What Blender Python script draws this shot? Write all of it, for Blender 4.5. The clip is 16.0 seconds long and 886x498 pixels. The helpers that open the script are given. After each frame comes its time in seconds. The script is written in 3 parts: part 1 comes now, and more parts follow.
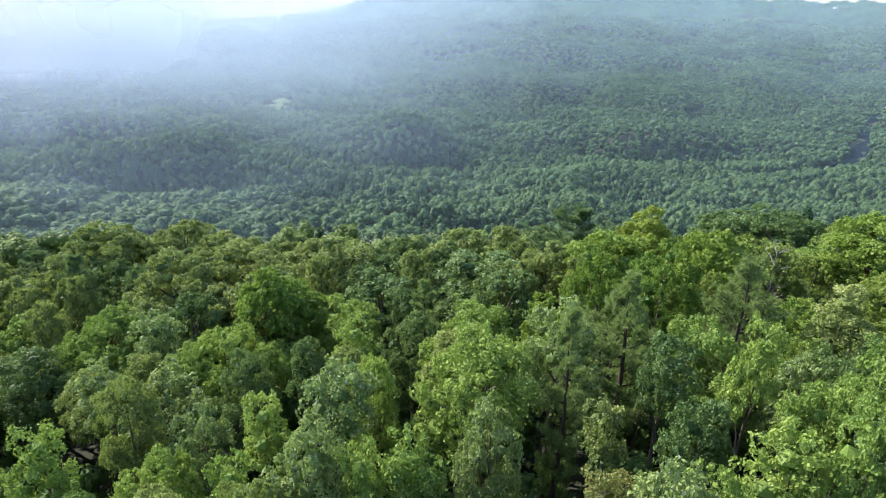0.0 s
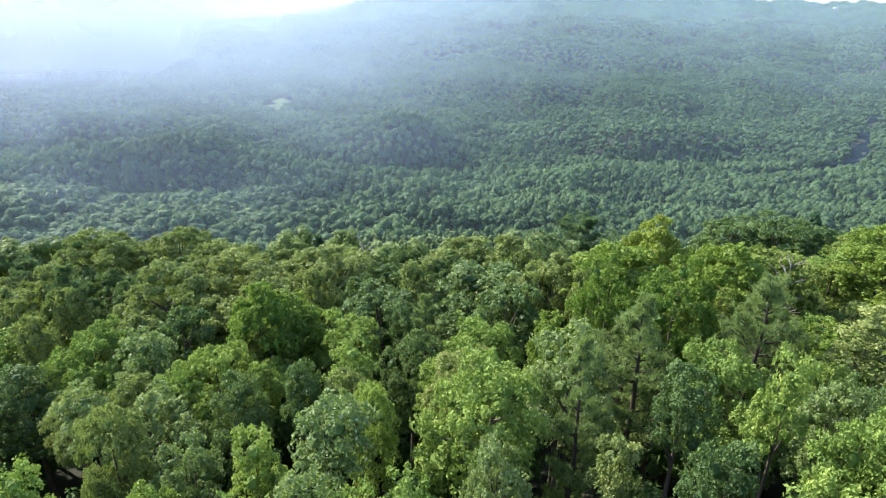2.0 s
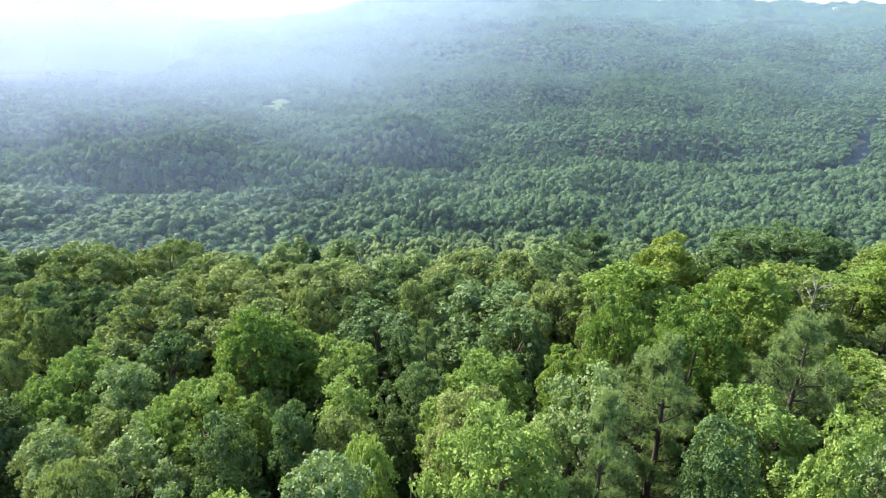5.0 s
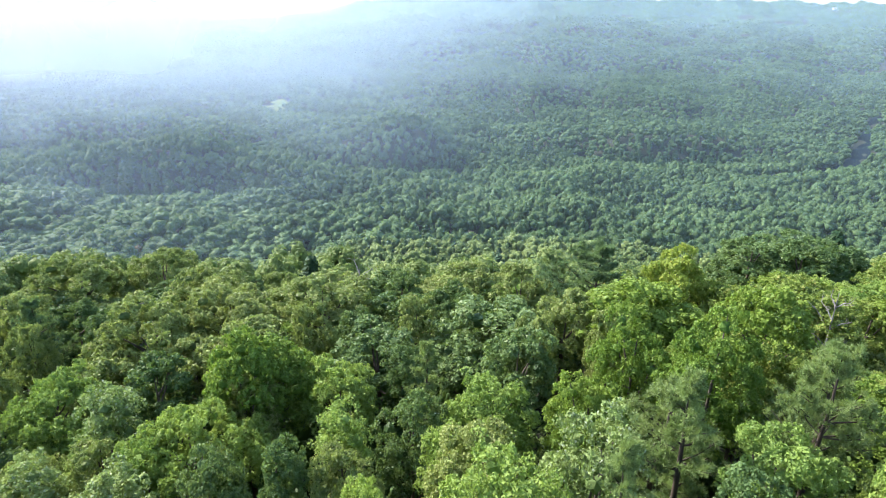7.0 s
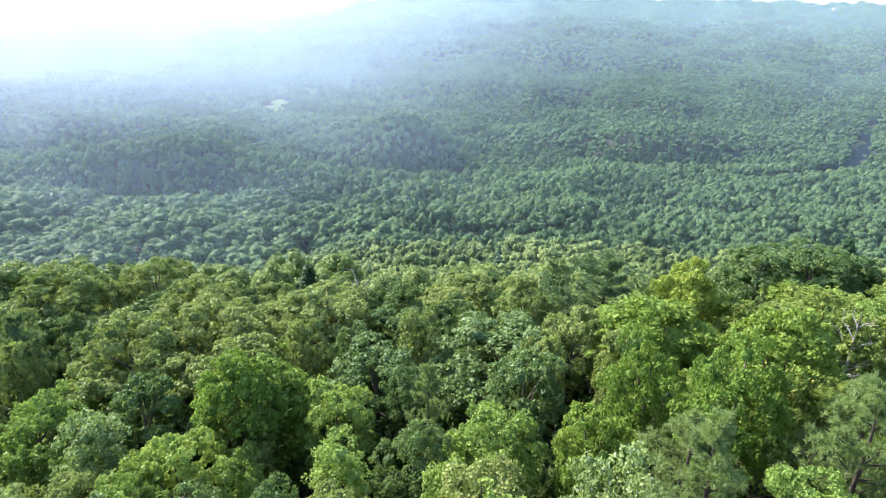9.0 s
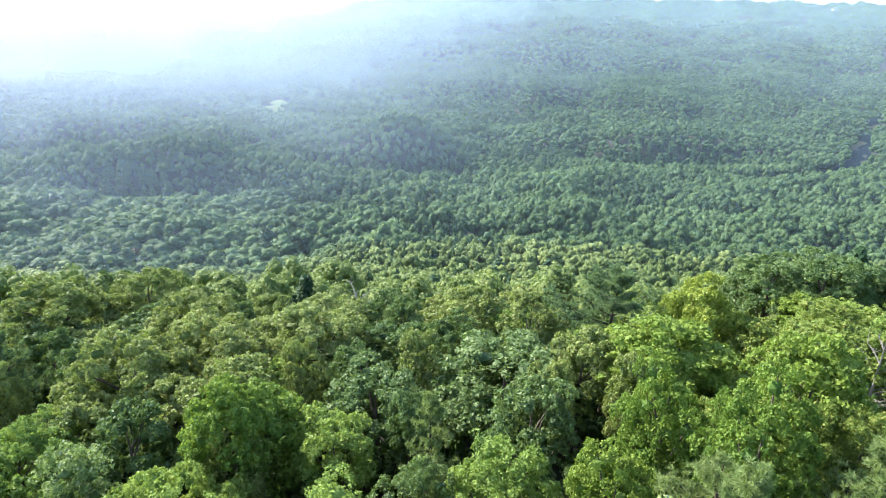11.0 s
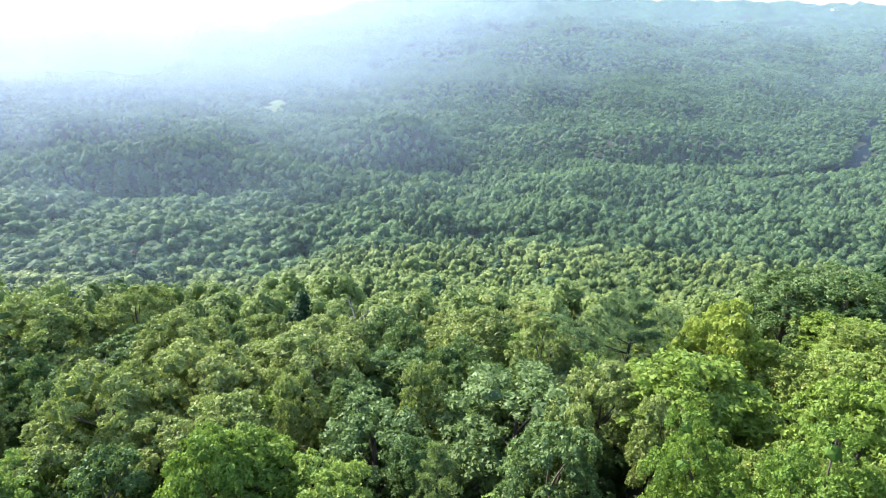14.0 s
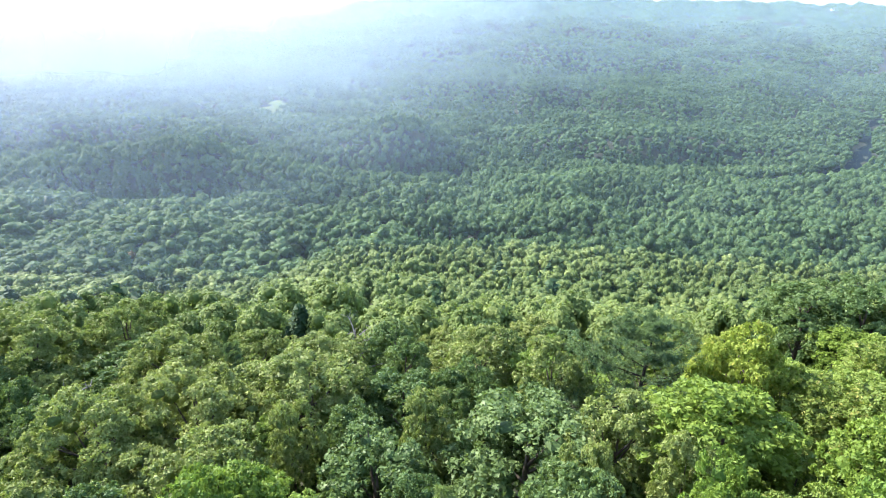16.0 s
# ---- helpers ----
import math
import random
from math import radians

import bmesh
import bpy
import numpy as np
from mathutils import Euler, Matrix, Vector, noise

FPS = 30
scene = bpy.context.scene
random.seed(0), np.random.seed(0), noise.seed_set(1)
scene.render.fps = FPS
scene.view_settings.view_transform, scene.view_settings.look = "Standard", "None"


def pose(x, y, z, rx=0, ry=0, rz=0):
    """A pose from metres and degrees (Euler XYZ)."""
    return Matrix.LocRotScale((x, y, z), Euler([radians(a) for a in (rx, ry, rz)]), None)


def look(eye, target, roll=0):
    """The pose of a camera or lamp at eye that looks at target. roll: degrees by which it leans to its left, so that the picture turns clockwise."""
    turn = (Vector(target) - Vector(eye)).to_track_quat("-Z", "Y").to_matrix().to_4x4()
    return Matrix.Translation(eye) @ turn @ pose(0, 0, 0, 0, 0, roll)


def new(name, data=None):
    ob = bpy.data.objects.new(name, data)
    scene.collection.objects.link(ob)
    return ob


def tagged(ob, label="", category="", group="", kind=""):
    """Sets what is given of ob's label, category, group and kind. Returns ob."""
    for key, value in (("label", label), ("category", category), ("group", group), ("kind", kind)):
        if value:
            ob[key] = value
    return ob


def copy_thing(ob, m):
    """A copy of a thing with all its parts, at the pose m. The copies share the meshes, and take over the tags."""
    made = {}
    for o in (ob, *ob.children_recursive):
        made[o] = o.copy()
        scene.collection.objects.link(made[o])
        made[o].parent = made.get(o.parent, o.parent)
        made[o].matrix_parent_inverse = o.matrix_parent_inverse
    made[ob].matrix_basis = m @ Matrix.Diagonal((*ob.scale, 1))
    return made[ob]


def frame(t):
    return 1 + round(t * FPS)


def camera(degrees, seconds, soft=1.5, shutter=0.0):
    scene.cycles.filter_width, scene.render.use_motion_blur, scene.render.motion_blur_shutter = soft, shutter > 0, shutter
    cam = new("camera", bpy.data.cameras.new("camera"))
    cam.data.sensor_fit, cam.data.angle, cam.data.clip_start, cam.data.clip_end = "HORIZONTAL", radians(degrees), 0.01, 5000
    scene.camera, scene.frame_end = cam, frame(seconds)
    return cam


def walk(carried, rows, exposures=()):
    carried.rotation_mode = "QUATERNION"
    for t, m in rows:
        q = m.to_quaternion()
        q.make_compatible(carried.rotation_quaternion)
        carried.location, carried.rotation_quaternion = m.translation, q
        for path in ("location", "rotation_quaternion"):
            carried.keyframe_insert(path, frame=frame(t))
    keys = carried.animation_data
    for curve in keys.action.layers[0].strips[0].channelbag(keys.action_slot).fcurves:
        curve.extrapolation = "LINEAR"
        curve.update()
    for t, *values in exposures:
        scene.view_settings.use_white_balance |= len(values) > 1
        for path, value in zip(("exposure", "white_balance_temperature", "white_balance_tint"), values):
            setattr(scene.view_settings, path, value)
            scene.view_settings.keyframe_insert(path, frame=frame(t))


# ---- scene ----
# ---- camera ----
cam = camera(71.7, 16.0, soft=1.05)
PATH = [
    (0.0, (0.406, 3.314, 33.356), (1.09, 95.53, -5.31), 1.18),
    (1.0, (0.355, 4.022, 33.422), (1.06, 96.25, -5.24), 1.19),
    (2.0, (0.309, 4.778, 33.489), (1.04, 97.01, -5.16), 1.19),
    (3.0, (0.265, 5.565, 33.559), (1.02, 97.80, -5.07), 1.20),
    (4.0, (0.222, 6.371, 33.630), (1.01, 98.61, -4.99), 1.21),
    (5.0, (0.179, 7.190, 33.702), (0.99, 99.43, -4.91), 1.22),
    (6.0, (0.134, 8.018, 33.776), (0.97, 100.26, -4.83), 1.23),
    (7.0, (0.084, 8.854, 33.849), (0.95, 101.10, -4.74), 1.24),
    (8.0, (0.030, 9.700, 33.923), (0.93, 101.95, -4.66), 1.25),
    (9.0, (-0.032, 10.559, 33.997), (0.90, 102.81, -4.58), 1.26),
    (10.0, (-0.102, 11.436, 34.070), (0.87, 103.69, -4.50), 1.27),
    (11.0, (-0.182, 12.334, 34.143), (0.82, 104.59, -4.42), 1.28),
    (12.0, (-0.274, 13.257, 34.214), (0.77, 105.52, -4.35), 1.29),
    (13.0, (-0.380, 14.208, 34.284), (0.70, 106.47, -4.27), 1.30),
    (14.0, (-0.500, 15.187, 34.353), (0.62, 107.45, -4.20), 1.31),
    (15.0, (-0.636, 16.194, 34.419), (0.52, 108.46, -4.13), 1.32),
    (16.0, (-0.791, 17.222, 34.482), (0.41, 109.49, -4.06), 1.33),
]
EXPOSURES = [(0.0, 1.42), (2.0, 1.56), (4.0, 1.69), (8.0, 1.88), (12.0, 1.97), (16.0, 1.98)]
walk(cam, [(t, look(eye, target, roll)) for t, eye, target, roll in PATH], EXPOSURES)

# ---- light ----
SUN_EL, SUN_LEFT = 38.0, 56.0          # degrees above the horizon, degrees left of straight ahead
world = bpy.data.worlds.new("sky")
scene.world = world
world.use_nodes = True
wn = world.node_tree.nodes
sky = wn.new("ShaderNodeTexSky")
sky.sky_type = 'NISHITA'
sky.sun_disc = False
sky.sun_elevation = radians(SUN_EL)
sky.sun_rotation = radians(-SUN_LEFT)
sky.altitude = 300
sky.dust_density = 1.2
world.node_tree.links.new(sky.outputs[0], wn["Background"].inputs[0])
wn["Background"].inputs[1].default_value = 0.15
sun_data = bpy.data.lights.new("sun", 'SUN')
sun_data.energy = 3.3
sun_data.angle = radians(0.6)
sun_data.color = (1.0, 0.94, 0.83)
sun = new("sun", sun_data)
el, az = radians(SUN_EL), radians(SUN_LEFT)
sun_dir = Vector((-math.sin(az) * math.cos(el), math.cos(az) * math.cos(el), math.sin(el)))
sun.matrix_world = look((0, 0, 300), Vector((0, 0, 300)) - sun_dir)


# ---- terrain ----
def smooth(a, b, v):
    u = np.clip((v - a) / (b - a), 0, 1)
    return u * u * (3 - 2 * u)


def wavy(x, y, size, seed):
    """Gentle waves of about that size, from -1 to 1."""
    r = np.random.RandomState(seed)
    out = np.zeros_like(np.asarray(x, float) + np.asarray(y, float))
    for _ in range(7):
        a, k, p = r.uniform(0, 6.283), 6.283 / (size * r.uniform(0.6, 1.7)), r.uniform(0, 6.283)
        out = out + np.sin((x * np.cos(a) + y * np.sin(a)) * k + p)
    return out / 4.0


PROFILE_Y = [-200, -60, 0, 20, 33, 45, 58, 68, 85, 110, 150, 200, 300, 400, 520, 620, 760, 900, 1100, 1500, 2200, 5000]
PROFILE_Z = [40, 30, 25, 22.2, 18.6, 16.6, 12, 7.2, -3, -17, -40, -64, -95, -112, -127, -139, -154, -153, -156, -163, -168, -168]
HILLS = [  # x, y, height, half-width across, half-width along
    (-65, 790, 34, 80, 42), (-50, 700, -22, 100, 38), (-290, 635, 26, 130, 42), (-260, 560, -18, 140, 36),
    (300, 800, -18, 130, 38), (25, 405, -8, 45, 20), (-90, 395, -7, 40, 22), (-520, 860, 16, 160, 60), (-480, 770, -12, 160, 45), (-560, 1180, 16, 190, 120), (-900, 1700, 28, 320, 160),
    (330, 880, 16, 140, 50), (620, 1250, 10, 240, 120), (150, 1350, 12, 260, 110), (-250, 1650, 14, 260, 130),
    (900, 1500, 14, 300, 140), (-1500, 2300, 40, 500, 200), (30, 2000, 12, 420, 160)]


def canopy(x, y):
    """Height of the tree tops."""
    x, y = np.asarray(x, float), np.asarray(y, float)
    z = np.interp(y, PROFILE_Y, PROFILE_Z)
    z = 0.5 * z + 0.25 * (np.interp(y - 6, PROFILE_Y, PROFILE_Z) + np.interp(y + 6, PROFILE_Y, PROFILE_Z))
    z = z + np.clip(x, -30, 30) * np.interp(y, [0, 22, 35, 50, 75], [0.2, 0.2, 0.12, 0.07, 0.0])
    z = z - 25 * smooth(-25, -115, x) * smooth(100, 210, y) * smooth(540, 340, y)
    z = z - 9 * smooth(60, 240, x) * smooth(110, 260, y) * smooth(620, 420, y)
    for hx, hy, h, wx, wy in HILLS:
        z = z + 1.35 * h * np.exp(-((x - hx) / wx) ** 2 - ((y - hy) / wy) ** 2)
    far = smooth(1000, 3900, y)
    z = z + 182 * far * smooth(-1350, 50, x) * (1 + 0.06 * wavy(x, y, 900, 3))
    flat = 1 - 0.85 * np.exp(-((x - 470) / 180) ** 2 - ((y - 780) / 170) ** 2) - 0.6 * np.exp(-((x + 290) / 70) ** 2 - ((y - 1080) / 140) ** 2)
    z = z + flat * (19 * wavy(x, y, 420, 5) + 10 * wavy(x, y, 190, 6)) * smooth(700, 1400, y)
    z = z + flat * (2.5 * wavy(x, y, 90, 7) + (8 * wavy(x, y, 130, 8) + 2.6 * wavy(x, y, 48, 9)) * smooth(330, 480, y)) * smooth(100, 250, y)
    return z


def height(x, y):
    """How tall the trees stand there."""
    return np.interp(y, [0, 60, 120, 300, 420], [11.0, 11.0, 9.5, 9.0, 13.0])


def ground_z(x, y):
    return canopy(x, y) - height(x, y)
# ---- end of terrain ----


# ---- materials ----
def node_material(name):
    m = bpy.data.materials.new(name)
    m.use_nodes = True
    m.node_tree.nodes.clear()
    return m, m.node_tree.nodes, m.node_tree.links


def mix_colour(n, l, fac, a, b, kind='MIX'):
    k = n.new("ShaderNodeMix")
    k.data_type, k.blend_type = 'RGBA', kind
    for sock, v in ((k.inputs[0], fac), (k.inputs[6], a), (k.inputs[7], b)):
        if isinstance(v, (int, float)):
            sock.default_value = v
        elif isinstance(v, tuple):
            sock.default_value = (*v, 1)
        else:
            l.new(v, sock)
    return k.outputs[2]


def ramp_value(n, l, v, a, b, c, d):
    k = n.new("ShaderNodeMapRange")
    l.new(v, k.inputs[0])
    for i, q in enumerate((a, b, c, d)):
        k.inputs[i + 1].default_value = q
    return k.outputs[0]


def foliage(name, dark, light, through_light=0.4, gloss=0.5, turned=None, by_tree="", shine=0.16):
    """Leaves: each spray and each leaf its own shade between two greens, each tree a shade of its own, some leaves turned yellow, light shining through."""
    m, n, l = node_material(name)
    geo = n.new("ShaderNodeNewGeometry")
    shade = geo.outputs["Random Per Island"]
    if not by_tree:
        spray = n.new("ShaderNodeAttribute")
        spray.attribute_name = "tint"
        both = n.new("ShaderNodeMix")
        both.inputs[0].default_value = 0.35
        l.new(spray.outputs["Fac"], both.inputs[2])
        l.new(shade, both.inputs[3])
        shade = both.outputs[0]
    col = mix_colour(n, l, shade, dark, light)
    if by_tree:
        at = n.new("ShaderNodeAttribute")
        at.attribute_name = by_tree
        tree = at.outputs["Fac"]
    else:
        info = n.new("ShaderNodeObjectInfo")
        tree = info.outputs["Random"]
    hsv = n.new("ShaderNodeHueSaturation")
    l.new(ramp_value(n, l, tree, 0, 1, 0.485, 0.515), hsv.inputs["Hue"])
    l.new(ramp_value(n, l, tree, 0, 1, 1.25, 0.62) if by_tree else ramp_value(n, l, tree, 0, 1, 1.18, 0.84), hsv.inputs["Value"])
    l.new(col, hsv.inputs["Color"])
    col = hsv.outputs[0]
    tex = n.new("ShaderNodeTexNoise")
    tex.inputs["Scale"].default_value = 0.9
    co = n.new("ShaderNodeTexCoord")
    l.new(co.outputs["Object"], tex.inputs["Vector"])
    col = mix_colour(n, l, ramp_value(n, l, tex.outputs["Fac"], 0.35, 0.7, 0.0, 0.35), col, tuple(c * 1.35 for c in light))
    if turned:
        gt = n.new("ShaderNodeMath")
        gt.operation = 'GREATER_THAN'
        gt.inputs[1].default_value = 0.93
        l.new(geo.outputs["Random Per Island"], gt.inputs[0])
        leafy = ramp_value(n, l, spray.outputs["Fac"], -0.5, -0.4, 0, 1)
        both = n.new("ShaderNodeMath")
        both.operation = 'MULTIPLY'
        l.new(gt.outputs[0], both.inputs[0])
        l.new(leafy, both.inputs[1])
        col = mix_colour(n, l, both.outputs[0], col, turned)
    p = n.new("ShaderNodeBsdfPrincipled")
    l.new(col, p.inputs["Base Color"])
    p.inputs["Roughness"].default_value = gloss
    p.inputs["Specular IOR Level"].default_value = shine
    t = n.new("ShaderNodeBsdfTranslucent")
    l.new(mix_colour(n, l, 0.55, col, (0.16, 0.24, 0.02)), t.inputs["Color"])
    mx = n.new("ShaderNodeMixShader")
    mx.inputs[0].default_value = through_light
    l.new(p.outputs[0], mx.inputs[1])
    l.new(t.outputs[0], mx.inputs[2])
    out = n.new("ShaderNodeOutputMaterial")
    l.new(mx.outputs[0], out.inputs[0])
    return m


def rough(name, a, b, scale, roughness=0.9, bump=0.4, detail=6, stretch=None):
    """Bark, soil, grass: two colours in noise of two sizes, with relief."""
    m, n, l = node_material(name)
    co = n.new("ShaderNodeTexCoord")
    vec = co.outputs["Object"]
    if stretch:
        mp = n.new("ShaderNodeMapping")
        mp.inputs["Scale"].default_value = stretch
        l.new(vec, mp.inputs[0])
        vec = mp.outputs[0]
    t1, t2 = n.new("ShaderNodeTexNoise"), n.new("ShaderNodeTexNoise")
    for t, s in ((t1, scale), (t2, scale * 9)):
        t.inputs["Scale"].default_value = s
        t.inputs["Detail"].default_value = detail
        l.new(vec, t.inputs["Vector"])
    col = mix_colour(n, l, ramp_value(n, l, t1.outputs["Fac"], 0.35, 0.65, 0, 1), a, b)
    col = mix_colour(n, l, ramp_value(n, l, t2.outputs["Fac"], 0.3, 0.7, 0, 0.5), col, tuple(c * 0.5 for c in a))
    p = n.new("ShaderNodeBsdfPrincipled")
    l.new(col, p.inputs["Base Color"])
    p.inputs["Roughness"].default_value = roughness
    bp = n.new("ShaderNodeBump")
    bp.inputs["Strength"].default_value = bump
    l.new(t2.outputs["Fac"], bp.inputs["Height"])
    l.new(bp.outputs[0], p.inputs["Normal"])
    out = n.new("ShaderNodeOutputMaterial")
    l.new(p.outputs[0], out.inputs[0])
    return m


LEAF = {
    "oak": foliage("oak_leaves", (0.108, 0.16, 0.052), (0.33, 0.38, 0.13), 0.38, 0.5, (0.34, 0.35, 0.15)),
    "dark": foliage("dark_oak_leaves", (0.055, 0.106, 0.04), (0.145, 0.218, 0.082), 0.34, 0.45),
    "fresh": foliage("fresh_green_leaves", (0.09, 0.172, 0.034), (0.225, 0.315, 0.062), 0.4, 0.5),
    "bright": foliage("light_green_leaves", (0.14, 0.235, 0.055), (0.315, 0.415, 0.108), 0.42, 0.5),
    "silver": foliage("silvery_leaves", (0.115, 0.18, 0.06), (0.31, 0.39, 0.15), 0.38, 0.45, (0.4, 0.46, 0.31)),
    "yellow": foliage("yellowing_leaves", (0.12, 0.182, 0.042), (0.255, 0.32, 0.08), 0.4, 0.5, (0.42, 0.41, 0.12)),
    "gold": foliage("golden_leaves", (0.18, 0.25, 0.04), (0.36, 0.42, 0.085), 0.42, 0.5, (0.45, 0.44, 0.1)),
    "russet": foliage("russet_leaves", (0.105, 0.11, 0.042), (0.25, 0.27, 0.09), 0.4, 0.5, (0.3, 0.14, 0.07)),
    "dusky": foliage("dusky_needles", (0.062, 0.12, 0.062), (0.165, 0.245, 0.125), 0.36, 0.55),
    "pine": foliage("pine_needles", (0.115, 0.18, 0.068), (0.25, 0.325, 0.125), 0.38, 0.55),
}
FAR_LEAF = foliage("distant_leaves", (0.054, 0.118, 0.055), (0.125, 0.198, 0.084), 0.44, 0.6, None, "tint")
# kept dark so that stands of it carry the hillside shade
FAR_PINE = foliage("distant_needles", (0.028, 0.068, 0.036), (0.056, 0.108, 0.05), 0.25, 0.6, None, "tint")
SLOPE_LEAF = foliage("slope_leaves", (0.098, 0.158, 0.052), (0.21, 0.272, 0.088), 0.36, 0.55, None, "tint")
LEAF_LOW = foliage("undergrowth_leaves", (0.05, 0.105, 0.035), (0.1, 0.17, 0.055), 0.36, 0.6, None, "tint")
FAR_RUST = foliage("rusty_leaves", (0.1, 0.072, 0.034), (0.16, 0.105, 0.048), 0.3, 0.55, None, "tint")
BARK = rough("bark", (0.075, 0.058, 0.045), (0.16, 0.13, 0.105), 3.0, 0.92, 0.7, 6, (1, 1, 0.25))
PINE_BARK = rough("pine_bark", (0.035, 0.027, 0.022), (0.08, 0.055, 0.042), 3.0, 0.92, 0.7, 6, (1, 1, 0.3))
DEAD_WOOD = rough("bleached_wood", (0.2, 0.185, 0.17), (0.34, 0.32, 0.3), 5.0, 0.85, 0.4, 5, (1, 1, 0.2))
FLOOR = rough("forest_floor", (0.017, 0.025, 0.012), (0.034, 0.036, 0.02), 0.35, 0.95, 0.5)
GRASS = rough("meadow_grass", (0.14, 0.19, 0.035), (0.21, 0.25, 0.06), 0.05, 0.9, 0.3)


# ---- meshes from arrays ----
def mesh_of(name, verts, quads=(), tris=(), material=None, smooth_faces=False, tint=None):
    me = bpy.data.meshes.new(name)
    verts = np.asarray(verts, np.float32).reshape(-1, 3)
    q, t = np.asarray(quads, np.int32).reshape(-1, 4), np.asarray(tris, np.int32).reshape(-1, 3)
    me.vertices.add(len(verts))
    me.vertices.foreach_set("co", verts.ravel())
    me.loops.add(q.size + t.size)
    me.loops.foreach_set("vertex_index", np.concatenate([q.ravel(), t.ravel()]))
    me.polygons.add(len(q) + len(t))
    starts = np.concatenate([np.arange(len(q)) * 4, q.size + np.arange(len(t)) * 3]).astype(np.int32)
    me.polygons.foreach_set("loop_start", starts)
    me.polygons.foreach_set("use_smooth", np.full(len(starts), smooth_faces))
    if tint is not None:
        me.attributes.new("tint", 'FLOAT', 'POINT').data.foreach_set("value", np.asarray(tint, np.float32))
    if material:
        me.materials.append(material)
    me.update(calc_edges=True)
    return me


def unit(v):
    return v / np.maximum(np.linalg.norm(v, axis=-1, keepdims=True), 1e-9)


def leaf_tris(r, p, nrm, length, width, hang=0.0):
    """A pointed three-cornered leaf for each centre and normal."""
    k = len(p)
    a = r.normal(size=(k, 3))
    a = unit(a - nrm * (a * nrm).sum(1, keepdims=True))
    a = unit(a + np.array([0, 0, -hang]))
    b = unit(np.cross(nrm, a))
    s = r.uniform(0.65, 1.35, (k, 1))
    v = np.stack([p - a * length * 0.7 * s + b * width * s, p - a * length * 0.7 * s - b * width * s, p + a * length * s], 1)
    return v.reshape(-1, 3), np.arange(3 * k).reshape(-1, 3)


def tube(points, radii, sides=6):
    """Rings round a line, joined into a tapering limb: vertices and quads."""
    vs, qs = [], []
    pts = [Vector(q) for q in points]
    for i, q in enumerate(pts):
        d = (pts[min(i + 1, len(pts) - 1)] - pts[max(i - 1, 0)]).normalized()
        u = d.cross(Vector((0.31, 0.87, 0.11))).normalized()
        w = d.cross(u)
        for s in range(sides):
            a = 6.2832 * s / sides
            vs.append(q + (u * math.cos(a) + w * math.sin(a)) * radii[i])
    for i in range(len(pts) - 1):
        for s in range(sides):
            s2 = (s + 1) % sides
            qs.append((i * sides + s, i * sides + s2, (i + 1) * sides + s2, (i + 1) * sides + s))
    return np.array([tuple(q) for q in vs]), np.array(qs)


def joined(pieces):
    vs, qs, k = [], [], 0
    for v, q in pieces:
        vs.append(v)
        qs.append(q + k)
        k += len(v)
    return np.concatenate(vs), np.concatenate(qs)


def part(name, me, parent, label=""):
    ob = new(name, me)
    ob.parent = parent
    return tagged(ob, label)


G = (1 + 5 ** 0.5) / 2
BALL = unit(np.array([(-1, G, 0), (1, G, 0), (-1, -G, 0), (1, -G, 0), (0, -1, G), (0, 1, G), (0, -1, -G), (0, 1, -G), (G, 0, -1), (G, 0, 1), (-G, 0, -1), (-G, 0, 1)]))
BALL_FACES = np.array([(0, 11, 5), (0, 5, 1), (0, 1, 7), (0, 7, 10), (0, 10, 11), (1, 5, 9), (5, 11, 4), (11, 10, 2), (10, 7, 6), (7, 1, 8),
                       (3, 9, 4), (3, 4, 2), (3, 2, 6), (3, 6, 8), (3, 8, 9), (4, 9, 5), (2, 4, 11), (6, 2, 10), (8, 6, 7), (9, 8, 1)])


# ---- kinds of trees; each model is 10 m tall ----
def spread(r, want, apart, low_limit, half, mid, near, far, swell):
    """Points over a crown's shell, set apart from each other, none far beneath."""
    spots = []
    for _ in range(3000):
        d = unit(r.normal(size=3))
        if d[2] < low_limit:
            continue
        reach = (0.78 + 0.3 * np.max(np.clip(swell @ d, 0, 1) ** 4)) * r.uniform(near, far)
        q = d * half * reach + np.array([0, 0, mid])
        if all(np.sum((q - w) ** 2) > apart ** 2 for w in spots):
            spots.append(q)
        if len(spots) == want:
            break
    return np.array(spots)


